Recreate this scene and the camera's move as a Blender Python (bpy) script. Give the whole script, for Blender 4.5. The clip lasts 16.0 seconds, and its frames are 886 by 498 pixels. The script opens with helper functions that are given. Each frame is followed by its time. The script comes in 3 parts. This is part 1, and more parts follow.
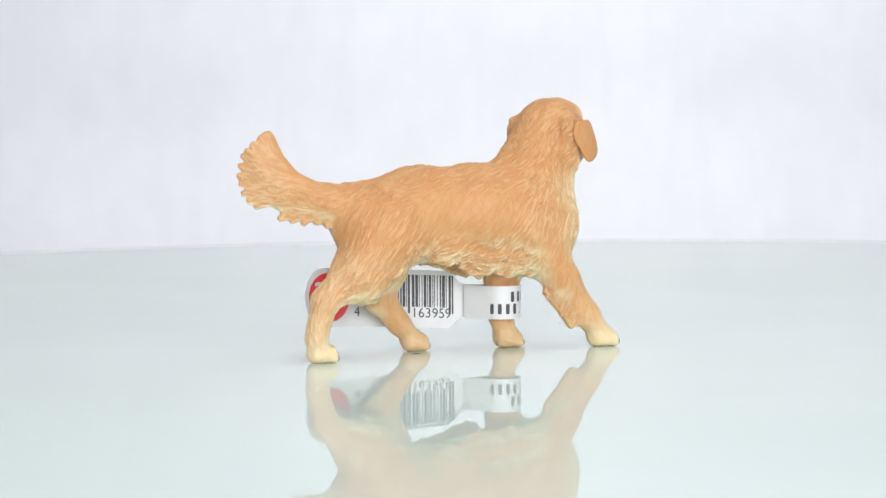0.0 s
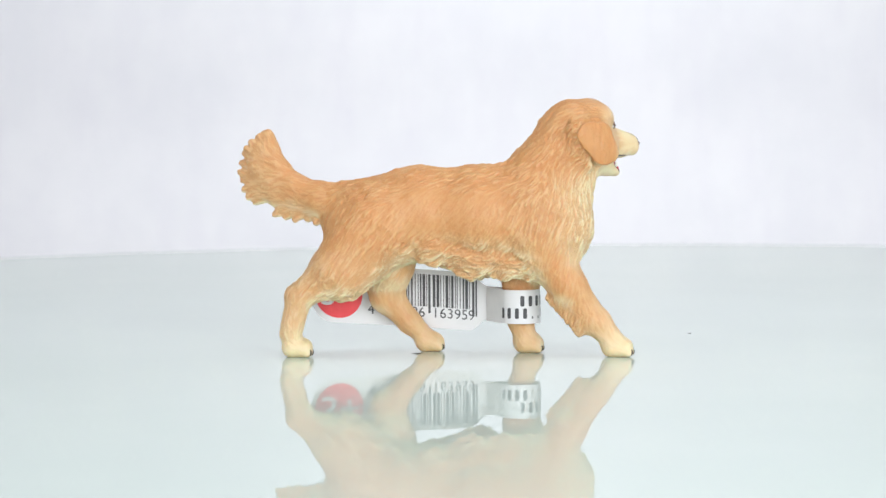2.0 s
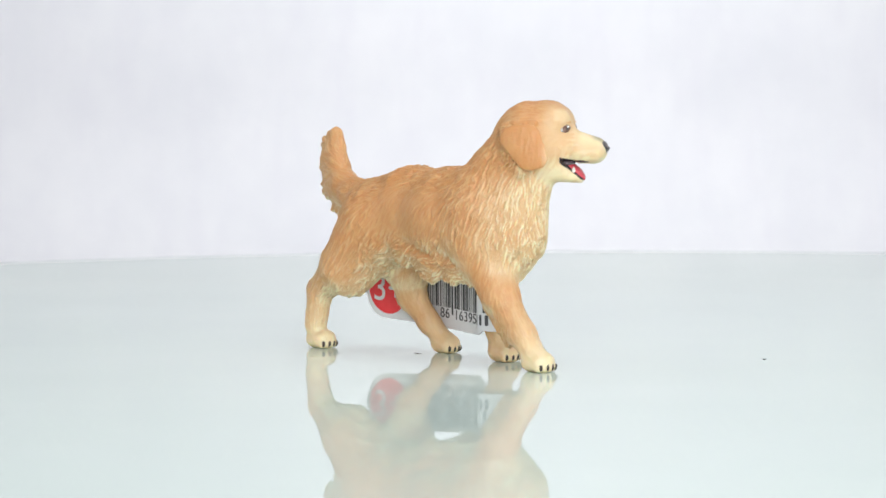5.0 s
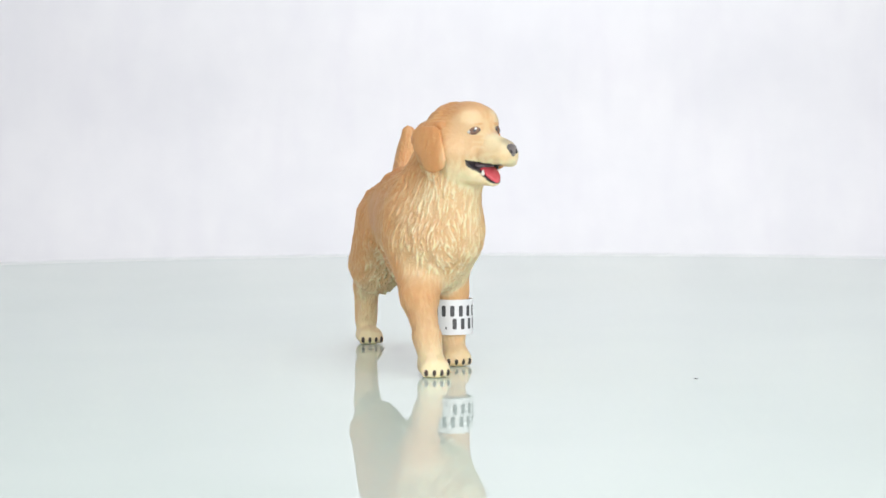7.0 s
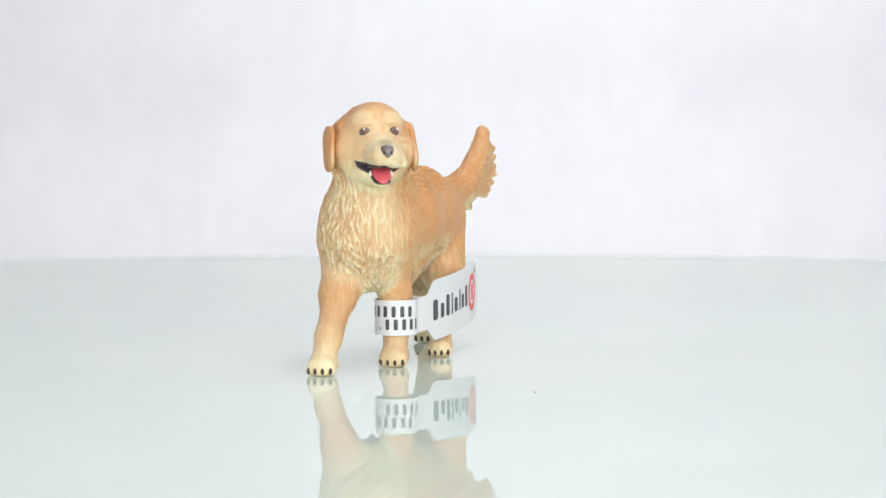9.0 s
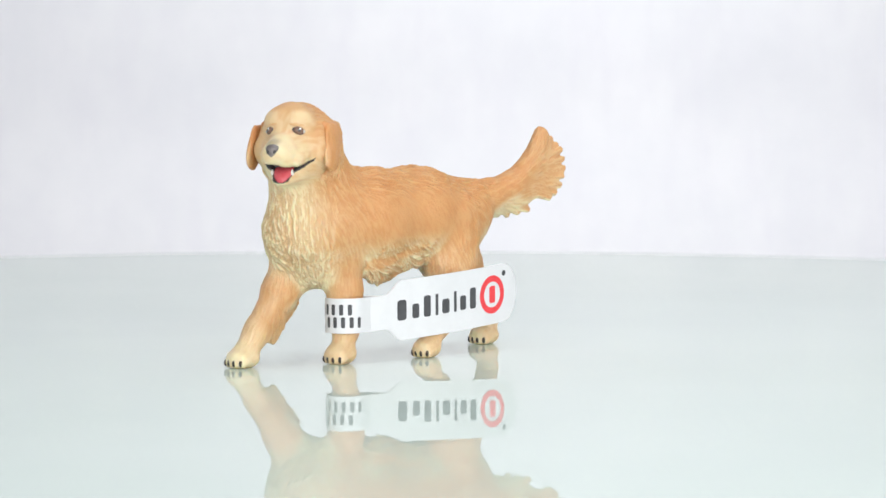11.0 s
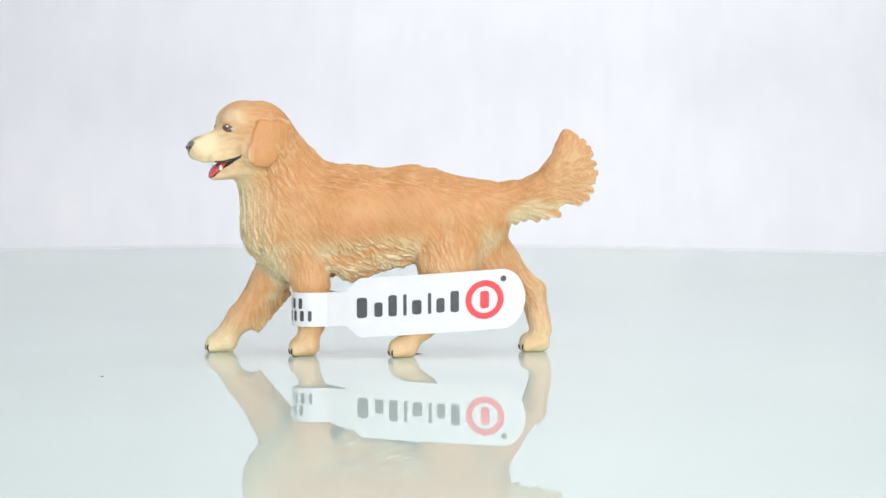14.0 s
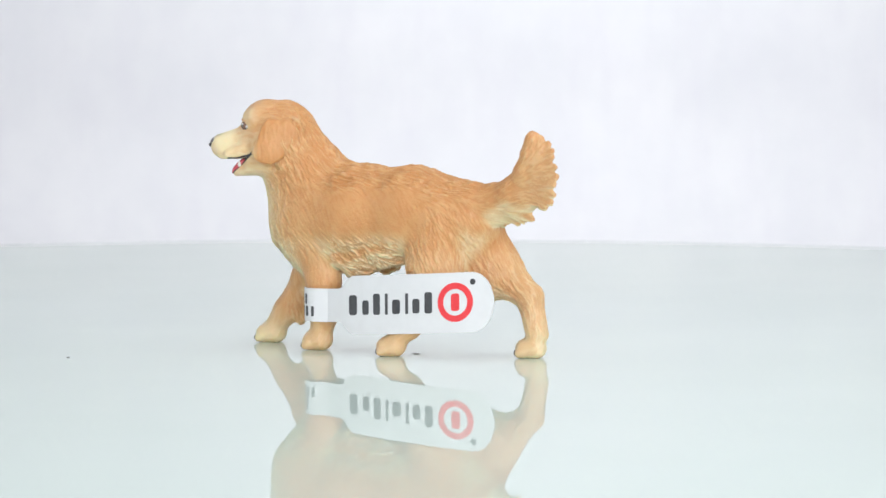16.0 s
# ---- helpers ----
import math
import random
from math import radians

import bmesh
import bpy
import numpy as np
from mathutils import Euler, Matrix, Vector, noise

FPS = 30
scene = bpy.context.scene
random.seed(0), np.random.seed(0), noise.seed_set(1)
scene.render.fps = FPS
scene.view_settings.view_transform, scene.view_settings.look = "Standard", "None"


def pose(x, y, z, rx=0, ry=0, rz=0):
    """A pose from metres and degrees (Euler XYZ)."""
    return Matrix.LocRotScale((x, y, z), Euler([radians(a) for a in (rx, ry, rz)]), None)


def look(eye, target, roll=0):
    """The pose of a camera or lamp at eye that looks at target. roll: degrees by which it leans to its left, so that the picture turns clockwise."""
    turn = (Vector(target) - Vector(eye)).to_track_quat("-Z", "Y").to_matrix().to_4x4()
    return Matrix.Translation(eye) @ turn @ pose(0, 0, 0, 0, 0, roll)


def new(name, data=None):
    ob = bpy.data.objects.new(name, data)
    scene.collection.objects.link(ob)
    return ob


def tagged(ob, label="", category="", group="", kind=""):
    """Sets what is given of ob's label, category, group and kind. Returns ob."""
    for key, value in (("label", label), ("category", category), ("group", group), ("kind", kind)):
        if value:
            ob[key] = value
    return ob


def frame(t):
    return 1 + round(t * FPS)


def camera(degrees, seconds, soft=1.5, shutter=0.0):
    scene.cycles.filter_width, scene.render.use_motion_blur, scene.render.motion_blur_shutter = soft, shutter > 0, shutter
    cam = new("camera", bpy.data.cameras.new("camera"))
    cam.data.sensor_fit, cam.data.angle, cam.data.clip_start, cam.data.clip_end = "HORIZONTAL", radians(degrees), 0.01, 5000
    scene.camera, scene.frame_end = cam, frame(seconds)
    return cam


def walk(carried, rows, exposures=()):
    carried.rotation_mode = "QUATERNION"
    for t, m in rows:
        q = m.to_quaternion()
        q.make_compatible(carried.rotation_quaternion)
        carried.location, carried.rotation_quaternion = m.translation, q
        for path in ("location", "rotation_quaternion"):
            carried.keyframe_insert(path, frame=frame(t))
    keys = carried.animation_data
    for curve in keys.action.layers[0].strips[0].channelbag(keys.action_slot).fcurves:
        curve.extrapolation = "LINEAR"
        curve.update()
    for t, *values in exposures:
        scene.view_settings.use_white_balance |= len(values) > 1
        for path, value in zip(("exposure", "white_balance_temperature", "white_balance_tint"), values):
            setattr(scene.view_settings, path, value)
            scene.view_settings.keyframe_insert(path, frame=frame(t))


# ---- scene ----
MM = 0.001
cam = camera(18.32, 16.0, soft=1.5)
STILL = pose(0, -0.5767, 0.06105, 90 - 3.857, 0, -0.562) @ pose(0, 0, 0, 0, 0, -0.32)
cam.data.dof.use_dof, cam.data.dof.focus_distance, cam.data.dof.aperture_fstop = True, 0.575, 36
walk(cam, [(0.0, STILL), (16.0, STILL)], exposures=[(0.0, 0.0, 6400, 10), (4.2, 0.0, 6410, 10), (6.3, 0.0, 6520, 10), (9.2, 0.0, 6540, 10), (11.5, 0.0, 6470, 10), (14.0, 0.0, 6410, 10), (16.0, 0.0, 6400, 10)])


def turn_at(t):
    """The turntable's pose: it turns evenly about its own upright axis."""
    return pose(0, 0, 0, 0, 0, 29.7 - 15.03 * t)


# ---- light: an added white box that bounces light, with three unseen soft lamps ----
world = bpy.data.worlds.new("studio_air")
world.use_nodes = True
world.node_tree.nodes["Background"].inputs[0].default_value = (0.8, 0.85, 0.9, 1)
world.node_tree.nodes["Background"].inputs[1].default_value = 0.05
scene.world = world


def softbox(name, eye, target, width, height, watts, colour, spread=180):
    data = bpy.data.lights.new(name, "AREA")
    data.shape, data.size, data.size_y = "RECTANGLE", width, height
    data.energy, data.color, data.spread = watts, colour, radians(spread)
    lamp = new(name, data)
    lamp.matrix_world = look(eye, target)
    return tagged(lamp, "unseen soft lamp added to light the set", "lamp")


softbox("softbox_top", (0.16, -0.02, 0.88), (0.03, 0.0, 0), 0.6, 0.5, 2.4, (0.97, 0.985, 1.0))
# Out of view behind the camera, set low as added fill.
softbox("softbox_front", (0.20, -1.0, 0.26), (0, 0, 0.03), 1.2, 0.45, 9.7, (0.97, 0.985, 1.0))
# Added lamp: its narrow pool leaves the backdrop's edges darker.
softbox("added_backdrop_lamp", (0.065, 0.48, 0.42), (0.065, 0.80, 0.10), 0.16, 0.08, 0.58, (0.96, 0.98, 1.0), 125)


# ---- materials ----
def graph(name):
    m = bpy.data.materials.new(name)
    m.use_nodes = True
    nt = m.node_tree
    return m, nt, nt.nodes["Principled BSDF"]


def add(nt, kind, **values):
    n = nt.nodes.new(kind)
    for key, v in values.items():
        n.inputs[key.replace("_", " ")].default_value = v
    return n


def mix_colour(nt, fac, a, b):
    n = nt.nodes.new("ShaderNodeMix")
    n.data_type = "RGBA"
    for socket, v in ((n.inputs[0], fac), (n.inputs[6], a), (n.inputs[7], b)):
        if isinstance(v, (tuple, float, int)):
            socket.default_value = v if not isinstance(v, tuple) else (*v, 1)
        else:
            nt.links.new(v, socket)
    return n.outputs[2]


def noise_out(nt, scale, detail=4.0, rough=0.55, lo=0.35, hi=0.65):
    co = nt.nodes.new("ShaderNodeTexCoord")
    n = add(nt, "ShaderNodeTexNoise", Scale=scale, Detail=detail, Roughness=rough)
    r = nt.nodes.new("ShaderNodeMapRange")
    r.inputs[1].default_value, r.inputs[2].default_value = lo, hi
    nt.links.new(co.outputs["Object"], n.inputs["Vector"])
    nt.links.new(n.outputs["Fac"], r.inputs[0])
    return r.outputs[0]


def bump_to(nt, bsdf, height, strength, distance):
    b = add(nt, "ShaderNodeBump", Strength=strength, Distance=distance)
    nt.links.new(height, b.inputs["Height"])
    nt.links.new(b.outputs[0], bsdf.inputs["Normal"])


def plain(name, a, b, scale, rough, bump=0.0, distance=0.0002, **extra):
    m, nt, bsdf = graph(name)
    f = noise_out(nt, scale)
    nt.links.new(mix_colour(nt, f, a, b), bsdf.inputs["Base Color"])
    bsdf.inputs["Roughness"].default_value = rough
    for key, v in extra.items():
        bsdf.inputs[key.replace("_", " ")].default_value = v
    if bump:
        bump_to(nt, bsdf, noise_out(nt, scale * 4, 3), bump, distance)
    return m


def fur_material():
    """Painted vinyl: tan paint, cream brushed on by the attribute cream, black by the attribute dark."""
    m, nt, bsdf = graph("painted_vinyl")
    at = {}
    for key in ("cream", "dark", "relief_tone"):
        n = nt.nodes.new("ShaderNodeAttribute")
        n.attribute_name = key
        at[key] = n.outputs["Fac"]
    tan = mix_colour(nt, noise_out(nt, 200, 4), (0.585, 0.272, 0.098), (0.63, 0.308, 0.12))
    # Lighter ridges over tan furrows: dry-brushing that also paints in the relief's shading.
    relief_tan = mix_colour(nt, at["relief_tone"], tan, (0.735, 0.455, 0.22))
    coat = mix_colour(nt, at["cream"], relief_tan, (0.82, 0.70, 0.44))
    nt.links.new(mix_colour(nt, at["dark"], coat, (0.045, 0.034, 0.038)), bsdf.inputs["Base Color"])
    bsdf.inputs["Roughness"].default_value = 0.44
    bsdf.inputs["Specular IOR Level"].default_value = 0.4
    bsdf.inputs["Subsurface Weight"].default_value = 0.3
    bsdf.inputs["Subsurface Scale"].default_value = 0.0012
    bsdf.inputs["Subsurface Radius"].default_value = (1.0, 0.55, 0.3)
    bump_to(nt, bsdf, noise_out(nt, 1500, 4), 0.4, 0.00012)
    return m


def glass_material():
    """White-backed float glass: pale green body under a clear polished face."""
    m, nt, bsdf = graph("white_backed_glass")
    nt.nodes.remove(bsdf)
    body = add(nt, "ShaderNodeBsdfDiffuse")
    nt.links.new(mix_colour(nt, noise_out(nt, 9, 3), (0.70, 0.835, 0.77), (0.735, 0.865, 0.80)), body.inputs["Color"])
    face = add(nt, "ShaderNodeBsdfGlossy", Color=(0.95, 0.94, 0.925, 1), Roughness=0.004)
    fresnel = add(nt, "ShaderNodeFresnel", IOR=1.38)
    mix = nt.nodes.new("ShaderNodeMixShader")
    for out, socket in ((fresnel.outputs[0], 0), (body.outputs[0], 1), (face.outputs[0], 2)):
        nt.links.new(out, mix.inputs[socket])
    nt.links.new(mix.outputs[0], nt.nodes["Material Output"].inputs[0])
    return m


def backdrop_material():
    m, nt, bsdf = graph("backdrop_fabric")
    cloth = mix_colour(nt, noise_out(nt, 14, 6, 0.65), (0.71, 0.71, 0.73), (0.77, 0.765, 0.775))
    co = nt.nodes.new("ShaderNodeTexCoord")
    stretch = add(nt, "ShaderNodeVectorMath")
    stretch.operation = "MULTIPLY"
    stretch.inputs[1].default_value = (90, 12, 22)
    streak = add(nt, "ShaderNodeTexNoise", Scale=1.0, Detail=5, Roughness=0.6)
    nt.links.new(co.outputs["Object"], stretch.inputs[0])
    nt.links.new(stretch.outputs[0], streak.inputs["Vector"])
    level = add(nt, "ShaderNodeMapRange")
    level.inputs[1].default_value, level.inputs[2].default_value, level.inputs[4].default_value = 0.45, 0.75, 0.6
    nt.links.new(streak.outputs["Fac"], level.inputs[0])
    nt.links.new(mix_colour(nt, level.outputs[0], cloth, (0.70, 0.69, 0.725)), bsdf.inputs["Base Color"])
    bsdf.inputs["Roughness"].default_value = 0.95
    bsdf.inputs["Specular IOR Level"].default_value = 0.1
    bump_to(nt, bsdf, noise_out(nt, 60, 6, 0.7), 0.08, 0.002)
    return m


FUR = fur_material()
GLASS = glass_material()
BACKDROP = backdrop_material()
WALL = plain("white_wall_paint", (0.80, 0.80, 0.81), (0.84, 0.84, 0.85), 6, 0.9, 0.1)
PAPER = plain("coated_white_paper", (0.725, 0.725, 0.735), (0.755, 0.755, 0.765), 300, 0.42)
INK = plain("grey_black_ink", (0.055, 0.055, 0.06), (0.075, 0.075, 0.08), 900, 0.5)
RED = plain("red_ink", (0.80, 0.045, 0.055), (0.85, 0.06, 0.07), 500, 0.45)
BLACK = plain("black_gloss_paint", (0.025, 0.022, 0.024), (0.06, 0.05, 0.05), 900, 0.3)
NOSE = plain("dark_grey_paint", (0.085, 0.072, 0.072), (0.25, 0.215, 0.205), 700, 0.28)
CLAW = plain("brown_black_claw_paint", (0.035, 0.026, 0.022), (0.07, 0.05, 0.04), 900, 0.5)
TONGUE = plain("pink_red_gloss_paint", (0.62, 0.07, 0.09), (0.70, 0.13, 0.15), 500, 0.25)
TOOTH = plain("ivory_paint", (0.80, 0.77, 0.70), (0.86, 0.83, 0.76), 500, 0.35)
LID = plain("tan_lid_paint", (0.66, 0.38, 0.17), (0.74, 0.48, 0.25), 500, 0.45)
SCLERA = plain("pale_grey_eye_paint", (0.50, 0.46, 0.44), (0.60, 0.56, 0.53), 900, 0.25)
MOUTH = plain("purple_grey_mouth_paint", (0.075, 0.052, 0.062), (0.13, 0.095, 0.105), 700, 0.25)
IRIS = plain("brown_iris_paint", (0.15, 0.08, 0.055), (0.24, 0.14, 0.10), 900, 0.2)
GLINT = plain("imitated_glint_white", (0.85, 0.85, 0.85), (0.9, 0.9, 0.9), 500, 0.3)
DUST = plain("grey_lint", (0.10, 0.10, 0.10), (0.17, 0.16, 0.15), 900, 0.9)


# ---- mesh helpers ----
def mesh_from(name, verts, faces, material, smooth=True):
    me = bpy.data.meshes.new(name)
    me.from_pydata([tuple(v) for v in verts], [], [tuple(f) for f in faces])
    me.materials.append(material)
    if smooth:
        me.polygons.foreach_set("use_smooth", [True] * len(me.polygons))
    me.update()
    return me


def part(name, me, parent, label=""):
    ob = new(name, me)
    ob.parent = parent
    if label:
        ob["label"] = label
    return ob


def mesh_of(name, bm, material, smooth=True):
    me = bpy.data.meshes.new(name)
    bm.to_mesh(me)
    bm.free()
    me.materials.append(material)
    if smooth:
        me.polygons.foreach_set("use_smooth", [True] * len(me.polygons))
    return me


# ---- setting ----
def build_setting():
    # backdrop: floor and rear wall in one swept sheet
    bm = bmesh.new()
    floor_z, wall_y, r = -0.07, 0.80, 0.12
    profile = [(-1.2, floor_z), (0.3, floor_z), (wall_y - r, floor_z)]
    for i in range(1, 13):
        a = math.pi / 2 * i / 12
        profile.append((wall_y - r + r * math.sin(a), floor_z + r - r * math.cos(a)))
    profile += [(wall_y, 0.3), (wall_y, 0.8), (wall_y, 1.3)]
    rows = [[bm.verts.new((x, y, z)) for y, z in profile] for x in (-0.9, -0.3, 0.3, 0.9)]
    back = [[bm.verts.new((x, y + 0.006, z - 0.006)) for y, z in profile] for x in (-0.9, -0.3, 0.3, 0.9)]
    for a, b in zip(rows, rows[1:]):
        for i in range(len(profile) - 1):
            bm.faces.new((a[i], b[i], b[i + 1], a[i + 1]))
    for a, b in zip(back, back[1:]):
        for i in range(len(profile) - 1):
            bm.faces.new((a[i], a[i + 1], b[i + 1], b[i]))
    tagged(new("backdrop", mesh_of("backdrop", bm, BACKDROP)), "white fabric studio backdrop sweeping down to the floor", "backdrop", kind="structure")

    # Walls and ceiling are out of view, added close and white for bounce.
    def slab(name, lo, hi, label, cat):
        b = bmesh.new()
        bmesh.ops.create_cube(b, size=1)
        for v in b.verts:
            v.co = [lo[k] if v.co[k] < 0 else hi[k] for k in range(3)]
        tagged(new(name, mesh_of(name, b, WALL, False)), label, cat, kind="structure")
    slab("wall_west", (-0.94, -1.2, -0.07), (-0.9, 0.8, 1.3), "unseen white wall added to bounce light", "wall")
    slab("wall_east", (0.9, -1.2, -0.07), (0.94, 0.8, 1.3), "unseen white wall added to bounce light", "wall")
    slab("wall_south", (-0.94, -1.24, -0.07), (0.94, -1.2, 1.3), "unseen white wall added behind the camera to bounce light", "wall")
    slab("ceiling", (-0.94, -1.24, 1.3), (0.94, 0.84, 1.34), "unseen white ceiling added to bounce light", "ceiling")


def build_disc():
    """Round glass plate, its rim a little off the axis, polished edge."""
    root = new("turntable")
    tagged(root, "round white-backed glass turntable plate with polished edge", "turntable")
    cx, cy, rad, n = 0.048, -0.002, 0.352, 160
    prof = [(0.0, 0.0), (rad - 0.0006, 0.0), (rad, -0.0006), (rad, -0.005), (rad - 0.001, -0.006), (0.0, -0.006)]
    bm = bmesh.new()
    rings = []
    for pr, pz in prof:
        if pr == 0:
            rings.append([bm.verts.new((cx, cy, pz))])
        else:
            rings.append([bm.verts.new((cx + pr * math.cos(a), cy + pr * math.sin(a), pz)) for a in (2 * math.pi * i / n for i in range(n))])
    for a, b in zip(rings, rings[1:]):
        for i in range(n):
            j = (i + 1) % n
            if len(a) == 1:
                bm.faces.new((a[0], b[i], b[j]))
            elif len(b) == 1:
                bm.faces.new((a[i], b[0], a[j]))
            else:
                bm.faces.new((a[i], b[i], b[j], a[j]))
    part("glass_plate", mesh_of("glass_plate", bm, GLASS, False), root)
    bm = bmesh.new()
    bmesh.ops.create_cone(bm, cap_ends=True, segments=48, radius1=0.11, radius2=0.09, depth=0.064)
    for v in bm.verts:
        v.co.z -= 0.038
    part("turntable_base", mesh_of("turntable_base", bm, WALL, False), root, "white drive base under the plate")
    return root


# ---- the figure: rounded volumes blended into one skin ----
class Skin:
    """A field of blended round volumes, meshed by surface nets. Lengths in millimetres."""

    def __init__(self, lo, hi, step):
        self.step = step
        self.lo = np.array(lo, float)
        self.n = [int(math.ceil((b - a) / step)) + 1 for a, b in zip(lo, hi)]
        self.ax = [(self.lo[k] + step * np.arange(self.n[k])).astype(np.float32) for k in range(3)]
        self.f = np.full(self.n, 6.0, np.float32)
        self.prims = []

    @staticmethod
    def dist(p, a, b, ra, rb, flat):
        d = b - a
        q = [p[k] - a[k] for k in range(3)]
        t = np.clip((q[0] * d[0] + q[1] * d[1] + q[2] * d[2]) / max(float(d @ d), 1e-9), 0, 1)
        r2 = 0
        e = [q[k] - t * d[k] for k in range(3)]
        if flat is not None:
            w, s = flat
            along = e[0] * w[0] + e[1] * w[1] + e[2] * w[2]
            e = [e[k] + along * w[k] * (1 / s - 1) for k in range(3)]
        r2 = e[0] ** 2 + e[1] ** 2 + e[2] ** 2
        return np.sqrt(r2) - (ra + t * (rb - ra))

    def blob(self, a, b, ra, rb=None, k=2.0, fur=None, cream=0.0, shag=1.0, flat=None):
        """A rounded cone from a to b. fur: which way the hair lies; flat: (direction, factor) squashes it that way."""
        a, b = np.array(a, float), np.array(b, float)
        rb = ra if rb is None else rb
        if flat is not None:
            w = np.array(flat[0], float)
            flat = (w / np.linalg.norm(w), flat[1])
        if fur is None:
            fur = b - a if np.linalg.norm(b - a) > 0.1 else np.array((-1, 0, -0.5))
        fur = np.array(fur, float)
        grow = max(ra, rb) * (max(1.0, flat[1]) if flat else 1.0) + k + 1.0
        sl = []
        for i in range(3):
            s0 = int(np.clip((min(a[i], b[i]) - grow - self.lo[i]) / self.step, 0, self.n[i]))
            s1 = int(np.clip((max(a[i], b[i]) + grow - self.lo[i]) / self.step + 2, 0, self.n[i]))
            sl.append(slice(s0, s1))
        grid = np.meshgrid(*[self.ax[i][sl[i]] for i in range(3)], indexing="ij", sparse=True)
        d = self.dist(grid, a, b, ra, rb, flat)
        old = self.f[tuple(sl)]
        h = np.clip(k - np.abs(old - d), 0, None) / k
        self.f[tuple(sl)] = np.minimum(old, d) - h * h * k * 0.25
        self.prims.append((a, b, ra, rb, flat, fur / np.linalg.norm(fur), cream, shag))

    def cut(self, fn, lo, hi):
        """Takes away where fn(x, y, z) is below 0, inside the box lo..hi."""
        sl = []
        for i in range(3):
            s0 = int(np.clip((lo[i] - self.lo[i]) / self.step, 0, self.n[i]))
            s1 = int(np.clip((hi[i] - self.lo[i]) / self.step + 2, 0, self.n[i]))
            sl.append(slice(s0, s1))
        grid = np.meshgrid(*[self.ax[i][sl[i]] for i in range(3)], indexing="ij", sparse=True)
        self.f[tuple(sl)] = np.maximum(self.f[tuple(sl)], -fn(*grid))

    def surface(self, start, way):
        """The point where a line from inside leaves the skin."""
        for i in range(400):
            p = start + way * (0.05 * i)
            c = np.round((p - self.lo) / self.step).astype(int)
            if self.f[tuple(c)] > 0:
                return p
        return start

    def nets(self):
        f = self.f
        neg = f < 0
        nx, ny, nz = f.shape
        count = np.zeros((nx - 1, ny - 1, nz - 1), np.int8)
        for i in (0, 1):
            for j in (0, 1):
                for k in (0, 1):
                    count += neg[i:nx - 1 + i, j:ny - 1 + j, k:nz - 1 + k]
        cells = np.argwhere((count > 0) & (count < 8))
        ids = np.full(count.shape, -1, np.int64)
        ids[tuple(cells.T)] = np.arange(len(cells))
        total, hits = np.zeros((len(cells), 3)), np.zeros(len(cells))
        for axis in range(3):
            for o1 in (0, 1):
                for o2 in (0, 1):
                    start = np.zeros(3, int)
                    others = [q for q in range(3) if q != axis]
                    start[others[0]], start[others[1]] = o1, o2
                    end = start.copy()
                    end[axis] += 1
                    p, q = cells + start, cells + end
                    va, vb = f[tuple(p.T)], f[tuple(q.T)]
                    on = (va < 0) != (vb < 0)
                    t = np.where(on, va / np.where(on, va - vb, 1), 0)
                    point = p.astype(float)
                    point[:, axis] += t
                    total[on] += point[on]
                    hits[on] += 1
        verts = self.lo + self.step * total / hits[:, None]
        quads = []
        for axis in range(3):
            o = [q for q in range(3) if q != axis]
            a = [slice(1, -1)] * 3
            b = [slice(1, -1)] * 3
            a[axis], b[axis] = slice(0, -1), slice(1, None)
            na, nb = neg[tuple(a)], neg[tuple(b)]
            for flip in (False, True):
                e = np.argwhere((na & ~nb) if not flip else (~na & nb))
                base = e + 1
                base[:, axis] -= 1
                c = []
                for d1, d2 in ((-1, -1), (0, -1), (0, 0), (-1, 0)):
                    g = base.copy()
                    g[:, o[0]] += d1
                    g[:, o[1]] += d2
                    c.append(ids[tuple(g.T)])
                c = np.stack(c, 1)
                if flip != (axis == 1):
                    c = c[:, ::-1]
                quads.append(c)
        return verts, np.concatenate(quads)

    def blend(self, verts):
        """Hair direction, cream and shag at each vertex, from the volumes near it."""
        p = verts.T
        tot = np.zeros(len(verts))
        lie, cream, shag = np.zeros((len(verts), 3)), np.zeros(len(verts)), np.zeros(len(verts))
        for a, b, ra, rb, flat, fur, c, s in self.prims:
            w = np.exp(-np.clip(self.dist(p, a, b, ra, rb, flat), -1.5, 12) / 0.8)
            tot += w
            lie += w[:, None] * fur
            cream += w * c
            shag += w * s
        return lie / tot[:, None], cream / tot, shag / tot


def vertex_normals(v, q):
    n = np.cross(v[q[:, 2]] - v[q[:, 0]], v[q[:, 3]] - v[q[:, 1]])
    out = np.stack([sum(np.bincount(q[:, i], n[:, k], len(v)) for i in range(4)) for k in range(3)], 1)
    return out / np.maximum(np.linalg.norm(out, axis=1), 1e-9)[:, None]


def edges_of(q):
    e = np.concatenate([q[:, [i, (i + 1) % 4]] for i in range(4)])
    return np.unique(np.concatenate([e, e[:, ::-1]]), axis=0)


